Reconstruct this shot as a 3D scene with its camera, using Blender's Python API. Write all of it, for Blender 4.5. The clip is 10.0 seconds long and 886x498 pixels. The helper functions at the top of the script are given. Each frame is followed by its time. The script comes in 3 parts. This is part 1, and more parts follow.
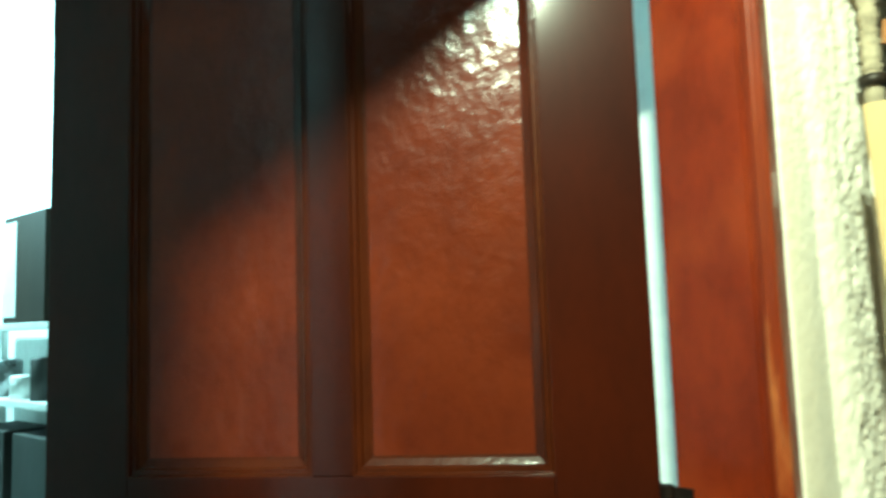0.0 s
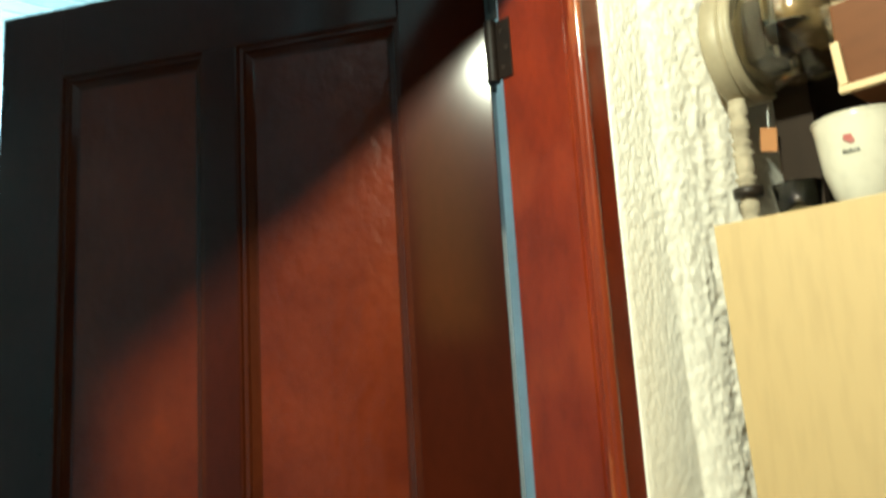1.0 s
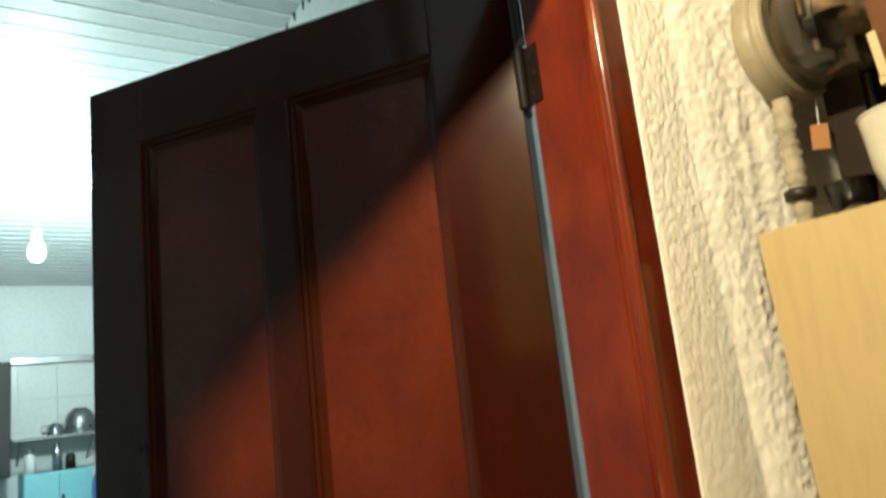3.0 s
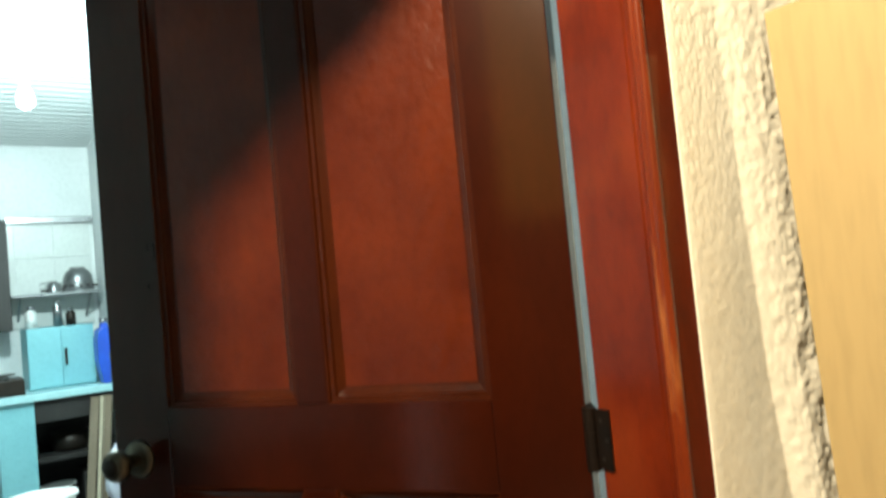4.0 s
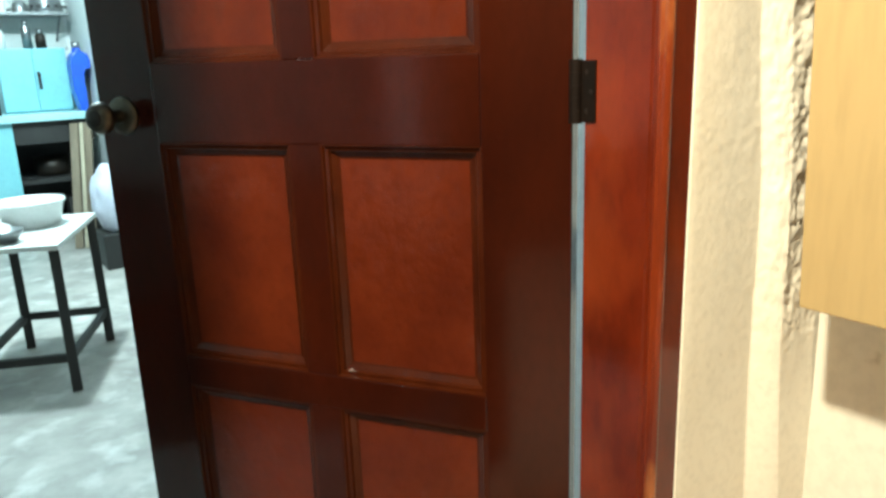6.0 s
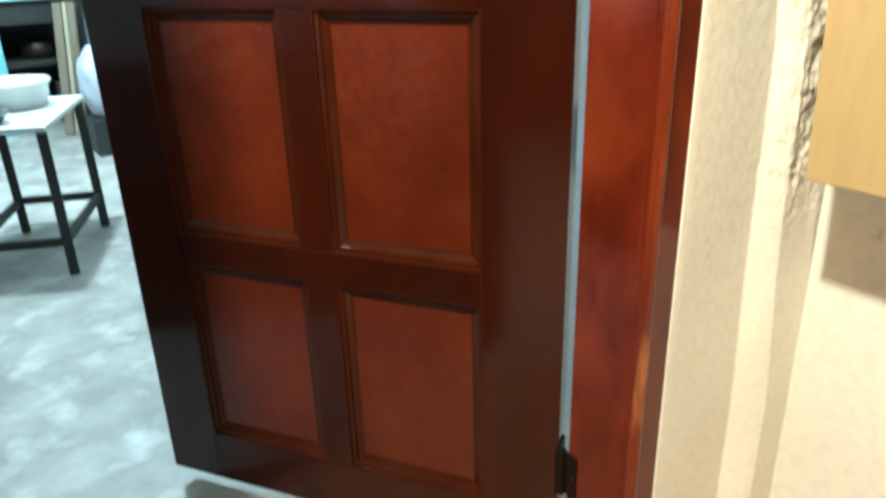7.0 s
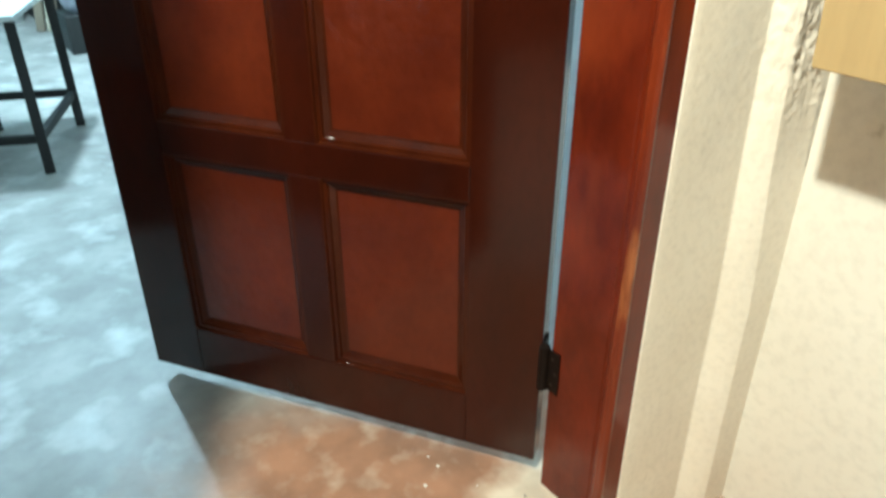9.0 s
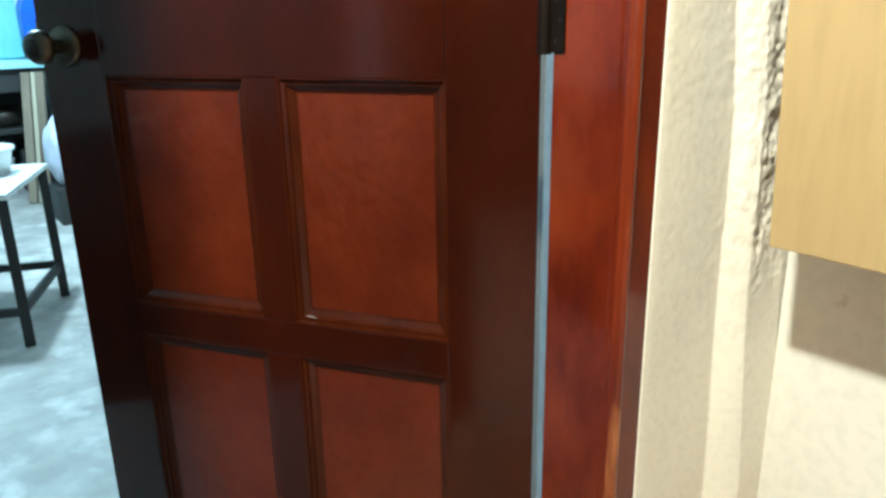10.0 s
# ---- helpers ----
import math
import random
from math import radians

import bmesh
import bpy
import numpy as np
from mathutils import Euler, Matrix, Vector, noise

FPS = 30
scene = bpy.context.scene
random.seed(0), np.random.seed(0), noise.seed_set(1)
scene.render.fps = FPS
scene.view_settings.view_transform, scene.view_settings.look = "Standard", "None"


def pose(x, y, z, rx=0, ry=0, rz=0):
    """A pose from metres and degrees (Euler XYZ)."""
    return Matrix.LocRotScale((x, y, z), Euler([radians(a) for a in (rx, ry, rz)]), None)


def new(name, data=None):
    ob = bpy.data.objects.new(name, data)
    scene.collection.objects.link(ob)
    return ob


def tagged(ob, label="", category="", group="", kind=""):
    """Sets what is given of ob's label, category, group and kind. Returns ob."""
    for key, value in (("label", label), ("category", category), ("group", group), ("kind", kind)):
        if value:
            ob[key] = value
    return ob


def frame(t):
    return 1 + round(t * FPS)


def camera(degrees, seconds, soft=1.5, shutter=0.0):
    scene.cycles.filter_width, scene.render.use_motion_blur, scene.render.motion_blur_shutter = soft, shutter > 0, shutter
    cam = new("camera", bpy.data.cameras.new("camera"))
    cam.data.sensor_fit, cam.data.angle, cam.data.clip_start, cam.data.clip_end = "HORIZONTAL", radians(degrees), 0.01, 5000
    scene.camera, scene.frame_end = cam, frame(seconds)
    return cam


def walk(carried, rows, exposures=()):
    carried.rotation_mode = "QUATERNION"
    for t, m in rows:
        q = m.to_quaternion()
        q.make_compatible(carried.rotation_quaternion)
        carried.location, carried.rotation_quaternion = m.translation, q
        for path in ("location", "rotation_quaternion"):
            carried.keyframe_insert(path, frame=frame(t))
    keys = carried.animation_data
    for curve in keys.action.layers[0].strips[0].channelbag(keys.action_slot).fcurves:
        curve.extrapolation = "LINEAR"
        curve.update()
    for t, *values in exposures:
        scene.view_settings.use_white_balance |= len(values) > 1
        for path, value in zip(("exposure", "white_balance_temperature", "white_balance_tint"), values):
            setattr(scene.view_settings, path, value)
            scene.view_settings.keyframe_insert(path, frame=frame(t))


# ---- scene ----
cam = camera(61.6, 10.0, soft=2.8, shutter=0.5)
ROWS = [
    (0.0, -0.9600, -0.2500, 1.3220, -50.50, 5.45, -1.87),
    (0.5, -0.9195, -0.3781, 1.3868, -51.54, 4.26, -4.16),
    (1.0, -0.7914, -0.5075, 1.4122, -43.54, 9.60, -3.51),
    (1.5, -0.7005, -0.5700, 1.4493, -37.26, 13.16, -4.46),
    (2.1, -0.6604, -0.5969, 1.4629, -34.31, 16.10, -4.83),
    (3.5, -0.7589, -0.5778, 1.3606, -34.94, 6.93, -6.36),
    (4.0, -0.7549, -0.5698, 1.2867, -34.64, 2.68, -5.38),
    (4.5, -0.7518, -0.5646, 1.2441, -36.05, -1.01, -4.28),
    (5.0, -0.7810, -0.5724, 1.1897, -34.65, -5.26, -3.05),
    (5.5, -0.7823, -0.5734, 1.1461, -34.93, -10.94, -2.25),
    (7.0, -0.7665, -0.5587, 1.0811, -34.88, -22.79, -1.68),
    (7.5, -0.7690, -0.5486, 1.0529, -36.16, -29.78, -0.02),
    (8.0, -0.7609, -0.5435, 1.0313, -36.53, -31.51, 1.28),
    (8.5, -0.7616, -0.5436, 1.0356, -36.37, -31.15, 0.68),
    (9.0, -0.7658, -0.5467, 1.0357, -36.20, -29.18, 0.00),
    (9.5, -0.7485, -0.5483, 1.0589, -37.11, -21.70, -1.01),
    (10.0, -0.7539, -0.5504, 1.0751, -37.46, -17.57, -1.00),
]


def row_pose(x, y, z, yaw, pitch, roll):
    """Heading, pitch and roll (right side up positive) in degrees."""
    return pose(x, y, z, 0, 0, yaw) @ pose(0, 0, 0, 90 + pitch) @ pose(0, 0, 0, 0, 0, roll)


walk(cam, [(r[0], row_pose(*r[1:])) for r in ROWS],
     exposures=[(0.0, 0.28, 5100, -30), (0.6, 0.08, 5050, -12), (1.2, -0.25, 5600, -8), (2.1, -0.69, 6250, -4), (3.5, -0.32, 6650, 6), (4.5, 0.22, 6300, 7),
                (5.5, 0.47, 6200, 5), (7.0, 0.50, 5700, 5), (8.0, 0.50, 5480, 3), (10.0, 0.42, 5180, 3)])

# ---- light ----
world = bpy.data.worlds.new("world")
scene.world = world
world.use_nodes = True
world.node_tree.nodes["Background"].inputs[0].default_value = (0.05, 0.06, 0.08, 1)
world.node_tree.nodes["Background"].inputs[1].default_value = 0.05


def lamp(name, at, colour, watts, radius):
    data = bpy.data.lights.new(name, "POINT")
    data.color, data.energy, data.shadow_soft_size = colour, watts, radius
    ob = new(name, data)
    ob.location = at
    return ob


WARM_AT = (-1.228, -0.419, 2.412)
COOL_AT = (-0.382, 3.02, 2.25)
lamp("warm_lamp", WARM_AT, (1.0, 0.86, 0.60), 270, 0.05)
lamp("cool_lamp", COOL_AT, (0.73, 0.95, 0.96), 180, 0.06)


# ---- materials ----
def material(name, base, rough=0.6, second=None, scale=6.0, stretch=(1, 1, 1), grain=60.0, bump=0.1, metal=0.0,
             coat=0.0, spec=0.5, mix=0.5, third=None, spots=0.0, spread=0.25, bump_size=None, spot_scale=18.0, soft_spots=0.0, coat_rough=0.10, patches=()):
    """A surface with variation at two sizes, optional small stains (third) and fine relief."""
    m = bpy.data.materials.new(name)
    m.use_nodes = True
    nt = m.node_tree
    b = nt.nodes["Principled BSDF"]
    b.inputs["Roughness"].default_value, b.inputs["Metallic"].default_value = rough, metal
    b.inputs["Coat Weight"].default_value, b.inputs["Coat Roughness"].default_value = coat, coat_rough
    b.inputs["Specular IOR Level"].default_value = spec
    co = nt.nodes.new("ShaderNodeTexCoord")
    mp = nt.nodes.new("ShaderNodeMapping")
    mp.inputs["Scale"].default_value = stretch
    nt.links.new(co.outputs["Object"], mp.inputs["Vector"])

    def noise_node(s, detail=5):
        n = nt.nodes.new("ShaderNodeTexNoise")
        n.inputs["Scale"].default_value, n.inputs["Detail"].default_value = s, detail
        nt.links.new(mp.outputs[0], n.inputs["Vector"])
        return n

    def mixed(a, c, fac):
        n = nt.nodes.new("ShaderNodeMix")
        n.data_type = "RGBA"
        for sock, v in ((n.inputs[6], a), (n.inputs[7], c)):
            if hasattr(v, "is_linked"):
                nt.links.new(v, sock)
            else:
                sock.default_value = (*v, 1)
        nt.links.new(fac, n.inputs[0])
        return n.outputs[2]

    def ramp(out, lo, hi, top=1.0):
        r = nt.nodes.new("ShaderNodeMapRange")
        r.inputs["From Min"].default_value, r.inputs["From Max"].default_value = lo, hi
        r.inputs["To Max"].default_value = top
        nt.links.new(out, r.inputs["Value"])
        return r.outputs[0]

    second = second or tuple(c * 0.7 for c in base)
    big, fine = noise_node(scale), noise_node(grain, 3)
    col = mixed(base, second, ramp(big.outputs["Fac"], 0.5 - spread, 0.5 + spread, mix * 2 if mix < 0.5 else 1.0))
    col = mixed(col, tuple(c * 0.6 for c in second), ramp(fine.outputs["Fac"], 0.45, 0.85, 0.28))
    if third:
        col = mixed(col, third, ramp(noise_node(spot_scale, 6).outputs["Fac"], 0.68 - spots - soft_spots, 0.76 - spots + soft_spots, 0.8))
    for at, reach, tone, most in patches:
        # a worn coat of another colour round a place, with a ragged rim
        far = nt.nodes.new("ShaderNodeVectorMath")
        far.operation = "DISTANCE"
        far.inputs[1].default_value = at
        nt.links.new(co.outputs["Object"], far.inputs[0])
        rag = nt.nodes.new("ShaderNodeMath")
        rag.operation = "MULTIPLY_ADD"
        nt.links.new(noise_node(5.0 if reach > 0.3 else 14.0).outputs["Fac"], rag.inputs[0])
        rag.inputs[1].default_value = 0.8 * reach
        nt.links.new(far.outputs["Value"], rag.inputs[2])
        worn = mixed(tone, tuple(c * 0.62 for c in tone), ramp(noise_node(9.0).outputs["Fac"], 0.38, 0.62))
        worn = mixed(worn, (0.56, 0.46, 0.36), ramp(noise_node(19.0, 6).outputs["Fac"], 0.52, 0.74, 0.6))
        col = mixed(col, worn, ramp(rag.outputs[0], 1.6 * reach, 1.2 * reach, most))
    nt.links.new(col, b.inputs["Base Color"])
    rr = nt.nodes.new("ShaderNodeMapRange")
    rr.inputs["To Min"].default_value, rr.inputs["To Max"].default_value = max(rough - 0.1, 0.03), min(rough + 0.12, 1)
    nt.links.new(big.outputs["Fac"], rr.inputs["Value"])
    nt.links.new(rr.outputs[0], b.inputs["Roughness"])
    if bump:
        bn = nt.nodes.new("ShaderNodeBump")
        bn.inputs["Strength"].default_value, bn.inputs["Distance"].default_value = bump, 0.004
        nt.links.new((noise_node(bump_size) if bump_size else fine).outputs["Fac"], bn.inputs["Height"])
        nt.links.new(bn.outputs[0], b.inputs["Normal"])
        if coat:
            nt.links.new(bn.outputs[0], b.inputs["Coat Normal"])
    return m


PANEL = material("door panel veneer", (0.118, 0.0185, 0.0046), 0.4, (0.062, 0.0085, 0.0023), 7, (1, 1, 0.8), 60, 0.7, coat=0.75, spec=0.03, bump_size=34, coat_rough=0.18, spread=0.24)
STILE = material("door dark stain", (0.040, 0.0058, 0.0014), 0.42, (0.018, 0.0028, 0.0009), 5, (1, 1, 0.45), 90, 0.010, coat=0.7, spec=0.03, bump_size=20, spread=0.2, coat_rough=0.125)
MOULD = material("door moulding stain", (0.056, 0.0104, 0.0020), 0.35, (0.027, 0.0048, 0.0013), 14, (1, 1, 0.6), 120, 0.12, coat=0.45, spec=0.05)
JAMB = material("jamb red varnish", (0.160, 0.0185, 0.0034), 0.38, (0.074, 0.0080, 0.0017), 13, (1, 1, 0.45), 120, 0.35, coat=0.6, spec=0.05, third=(0.235, 0.038, 0.008), spots=0.06, bump_size=26, spread=0.22, spot_scale=9, soft_spots=0.10)
BEAD = material("worn bead varnish", (0.20, 0.030, 0.006), 0.35, (0.10, 0.012, 0.003), 14, (1, 1, 0.25), 120, 0.3, coat=0.7, spec=0.1, third=(0.46, 0.17, 0.05), spots=0.10, bump_size=30, spot_scale=16, soft_spots=0.04)
HINGE = material("painted-over hinge iron", (0.0045, 0.0030, 0.0025), 0.55, (0.010, 0.0050, 0.0030), 30, (1, 1, 1), 120, 0.2, spec=0.15)
PLASTER = material("cream plaster", (0.84, 0.80, 0.71), 0.9, (0.77, 0.72, 0.62), 7, (1, 1, 1), 90, 0.28, third=(0.44, 0.38, 0.28), spots=-0.06, bump_size=95, spec=0.2)
CONDUIT = material("mortar-smeared conduit", (0.42, 0.36, 0.26), 0.9, (0.24, 0.20, 0.14), 26, (1, 1, 1), 90, 0.8, third=(0.62, 0.57, 0.46), spots=0.06, bump_size=70, spec=0.2)
# unseen front-room surfaces, coloured dark to hold back bounced light
ROOM = material("darkened room shell", (0.14, 0.125, 0.10), 0.9, (0.11, 0.10, 0.08), 2, (1, 1, 1), 40, 0.1)
DADO = material("dark dado paint", (0.040, 0.028, 0.020), 0.7, (0.028, 0.020, 0.014), 2, (1, 1, 1), 40, 0.1)
KITCHEN_GREY = material("grey kitchen paint", (0.38, 0.40, 0.37), 0.8, (0.31, 0.33, 0.30), 2, (1, 1, 1), 40, 0.1)
# near-black for unseen walls, so the door's varnish mirrors little light
KITCHEN_DARKENED = material("darkened kitchen wall", (0.06, 0.065, 0.063), 0.8, (0.045, 0.05, 0.048), 2, (1, 1, 1), 40, 0.1)
OCHRE = material("ochre wall paint", (0.84, 0.46, 0.12), 0.85, (0.74, 0.39, 0.10), 2, (1, 1, 1), 40, 0.1)
STRIP = material("dark zinc strip", (0.075, 0.085, 0.085), 0.45, (0.05, 0.055, 0.055), 12, (1, 1, 1), 90, 0.05, metal=0.6)
WALL = material("painted render", (0.81, 0.785, 0.72), 0.8, (0.74, 0.715, 0.64), 3, (1, 1, 1), 60, 0.25, third=(0.42, 0.39, 0.31), spots=-0.035, bump_size=30)
PLY = material("plywood", (0.47, 0.34, 0.16), 0.6, (0.435, 0.31, 0.14), 3, (1, 2, 0.3), 40, 0.05)
FLOOR = material("concrete floor", (0.43, 0.40, 0.365), 0.5, (0.29, 0.265, 0.24), 5.5, (1, 1, 1), 30, 0.22, third=(0.64, 0.62, 0.59), spots=0.09, spread=0.15, bump_size=25, spot_scale=8, soft_spots=0.06,
                 patches=[((-0.25, 0.0, 0.0), 0.62, (0.40, 0.200, 0.112), 0.9), ((-0.06, 0.03, 0.0), 0.17, (0.74, 0.66, 0.54), 0.9)])
KITCHEN_WALL = material("white kitchen wall", (0.81, 0.82, 0.82), 0.7, (0.66, 0.69, 0.69), 2, (1, 1, 1), 40, 0.03)
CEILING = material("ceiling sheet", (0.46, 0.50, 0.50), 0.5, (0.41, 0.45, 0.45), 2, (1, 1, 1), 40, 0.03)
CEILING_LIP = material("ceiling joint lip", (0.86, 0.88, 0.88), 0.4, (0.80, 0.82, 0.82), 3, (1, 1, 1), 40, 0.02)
CYAN = material("cyan paint", (0.25, 0.56, 0.61), 0.45, (0.20, 0.48, 0.54), 4, (1, 1, 1), 50, 0.08)
CYAN_TOP = material("pale cyan counter", (0.45, 0.72, 0.74), 0.35, (0.36, 0.62, 0.66), 5, (1, 1, 1), 50, 0.05)
TILE = material("white tile", (0.68, 0.70, 0.68), 0.2, (0.62, 0.65, 0.63), 3, (1, 1, 1), 40, 0.02)
DARK = material("dark wood", (0.03, 0.028, 0.026), 0.6, (0.018, 0.016, 0.015), 6, (1, 1, 0.3), 60, 0.15)
BLACK = material("black iron", (0.012, 0.011, 0.010), 0.45, (0.03, 0.018, 0.010), 30, (1, 1, 1), 120, 0.15, metal=0.4)
STEEL = material("dull steel", (0.35, 0.36, 0.37), 0.3, (0.22, 0.22, 0.22), 12, (1, 1, 1), 90, 0.05, metal=0.9)
BRASS = material("tarnished knob metal", (0.13, 0.118, 0.09), 0.36, (0.06, 0.054, 0.042), 40, (1, 1, 1), 120, 0.1, metal=0.85)
WHITE = material("white plastic", (0.78, 0.78, 0.76), 0.35, (0.70, 0.70, 0.68), 6, (1, 1, 1), 60, 0.03)
CERAMIC = material("glazed ceramic", (0.60, 0.56, 0.46), 0.18, (0.53, 0.48, 0.38), 7, (1, 1, 1), 60, 0.02, coat=0.4)
RED = material("red print", (0.30, 0.045, 0.03), 0.4)
GREY_BAR = material("grey print", (0.14, 0.13, 0.11), 0.5)
BLUE = material("blue plastic", (0.02, 0.10, 0.62), 0.35, (0.02, 0.07, 0.45), 8, (1, 1, 1), 60, 0.05)
BROWN = material("brown board", (0.125, 0.043, 0.010), 0.6, (0.08, 0.026, 0.006), 5, (1, 0.3, 1), 60, 0.06, spec=0.2)
# own dark brown of some parts; also carries the shade round the ledge
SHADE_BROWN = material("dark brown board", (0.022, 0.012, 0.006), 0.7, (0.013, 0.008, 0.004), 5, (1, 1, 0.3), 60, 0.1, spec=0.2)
TRIM = material("pale batten", (0.55, 0.40, 0.22), 0.6, (0.45, 0.32, 0.17), 12, (1, 1, 0.3), 80, 0.1)
SACK = material("beige sacking", (0.54, 0.45, 0.31), 0.65, (0.40, 0.31, 0.19), 9, (1, 1, 1), 120, 0.2)
BAG = material("lavender white plastic", (0.62, 0.63, 0.72), 0.4, (0.54, 0.55, 0.66), 9, (1, 1, 1), 60, 0.15)
METER_BASE = material("grey enamel", (0.34, 0.29, 0.19), 0.5, (0.23, 0.19, 0.12), 12, (1, 1, 1), 90, 0.1)
ORANGE = material("orange card", (0.45, 0.20, 0.07), 0.7)
PLANK = material("weathered plank", (0.26, 0.20, 0.14), 0.75, (0.17, 0.13, 0.09), 10, (1, 1, 0.2), 70, 0.3)
PLANK_PALE = material("pale plank edge", (0.50, 0.43, 0.32), 0.75, (0.42, 0.35, 0.25), 10, (1, 1, 0.2), 70, 0.3)

GLASS = bpy.data.materials.new("clear cover glass")
GLASS.use_nodes = True
g = GLASS.node_tree.nodes["Principled BSDF"]
g.inputs["Base Color"].default_value = (0.87, 0.81, 0.66, 1)
g.inputs["Transmission Weight"].default_value, g.inputs["Roughness"].default_value, g.inputs["IOR"].default_value = 1.0, 0.06, 1.45


def glow(name, colour, strength):
    m = bpy.data.materials.new(name)
    m.use_nodes = True
    b = m.node_tree.nodes["Principled BSDF"]
    b.inputs["Emission Color"].default_value, b.inputs["Emission Strength"].default_value = (*colour, 1), strength
    return m


# ---- mesh helpers ----
def finish(name, bm, mat, parent=None, label="", smooth=False):
    bmesh.ops.recalc_face_normals(bm, faces=bm.faces)
    me = bpy.data.meshes.new(name)
    bm.to_mesh(me)
    bm.free()
    me.materials.append(mat)
    if smooth:
        for p in me.polygons:
            p.use_smooth = True
    ob = new(name, me)
    if parent:
        ob.parent = parent
    if label:
        ob["label"] = label
    return ob


def part(name, bm, mat, parent, label="", smooth=False):
    """One mesh object under a thing or a part."""
    return finish(name, bm, mat, parent, label, smooth)


def thing(name, label, category, at=None, group="", kind=""):
    ob = new(name)
    ob.empty_display_size = 0.05
    if at is not None:
        ob.matrix_basis = at
    return tagged(ob, label, category, group, kind)


def box(x0, x1, y0, y1, z0, z1, bevel=0.0, bm=None):
    own = bm is None
    bm = bm or bmesh.new()
    r = bmesh.ops.create_cube(bm, size=1)
    bmesh.ops.scale(bm, vec=(x1 - x0, y1 - y0, z1 - z0), verts=r["verts"])
    bmesh.ops.translate(bm, vec=((x0 + x1) / 2, (y0 + y1) / 2, (z0 + z1) / 2), verts=r["verts"])
    if bevel and own:
        bmesh.ops.bevel(bm, geom=list(bm.edges), offset=bevel, segments=2, affect="EDGES", profile=0.6)
    return bm


def lathe(profile, n=32, bm=None, m=None):
    """Turns (radius, height) pairs about z."""
    bm = bm or bmesh.new()
    rings = []
    for r, z in profile:
        ring = []
        for k in range(n):
            a = 2 * math.pi * k / n
            p = Vector((r * math.cos(a), r * math.sin(a), z))
            ring.append(bm.verts.new(m @ p if m else p))
        rings.append(ring)
    for a, b in zip(rings, rings[1:]):
        for k in range(n):
            bm.faces.new((a[k], a[(k + 1) % n], b[(k + 1) % n], b[k]))
    for ring, (r, _) in ((rings[0], profile[0]), (rings[-1], profile[-1])):
        if r > 1e-6:
            bm.faces.new(ring)
    return bm


def rod(p, q, r, n=12, bm=None, r2=None):
    p, q = Vector(p), Vector(q)
    m = Matrix.Translation(p) @ (q - p).to_track_quat("Z", "Y").to_matrix().to_4x4()
    return lathe([(r, 0), (r if r2 is None else r2, (q - p).length)], n, bm, m)


def bar(p, q, w, d, bevel=0.003):
    """A square bar from p to q."""
    p, q = Vector(p), Vector(q)
    bm = box(-w / 2, w / 2, -d / 2, d / 2, 0, (q - p).length, bevel)
    bm.transform(Matrix.Translation(p) @ (q - p).to_track_quat("Z", "Y").to_matrix().to_4x4())
    return bm


def prism(points, z0, z1):
    bm = bmesh.new()
    low = [bm.verts.new((x, y, z0)) for x, y in points]
    top = [bm.verts.new((x, y, z1)) for x, y in points]
    n = len(points)
    for k in range(n):
        bm.faces.new((low[k], low[(k + 1) % n], top[(k + 1) % n], top[k]))
    bm.faces.new(low)
    bm.faces.new(top)
    return bm


def wall(name, x0, x1, y0, y1, z0, z1, mat, label, category="wall"):
    return tagged(finish(name, box(x0, x1, y0, y1, z0, z1), mat), label, category, kind="structure")


# ---- structure ----
X_LEFT, X_RIGHT = -0.905, -0.044       # clear opening
HEAD, DEEP = 2.025, 0.137
SIDE_X = 0.24

STEP = 0.045       # the front room lies a little lower
tagged(finish("floor", box(-3.2, 1.4, 0.0035, 5.6, -0.15, 0.0), FLOOR), "worn grey concrete floor with pale blotches", "floor", kind="structure")
tagged(finish("floor_front_room", box(-3.2, 1.4, -3.2, 0.0035, -0.15, -STEP), FLOOR), "worn reddish concrete floor a small step lower", "floor", kind="structure")

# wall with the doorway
wall("wall_doorway_left", -3.2, X_LEFT - 0.047, 0.0, DEEP - 0.004, -STEP, 3.05, ROOM, "unseen wall beside the doorway, darkened to cut bounced light")
wall("wall_doorway_above", X_LEFT - 0.047, X_RIGHT + 0.047, 0.0, DEEP - 0.004, HEAD + 0.062, 3.05, WALL, "cream rendered wall over the doorway")


def between(z, table):
    """Linear steps through rows of (height, values)."""
    for (za, *a), (zb, *b) in zip(table, table[1:]):
        if z <= zb:
            f = min(max((z - za) / (zb - za), 0), 1)
            return [p + (q - p) * f for p, q in zip(a, b)]
    return list(table[-1][1:])


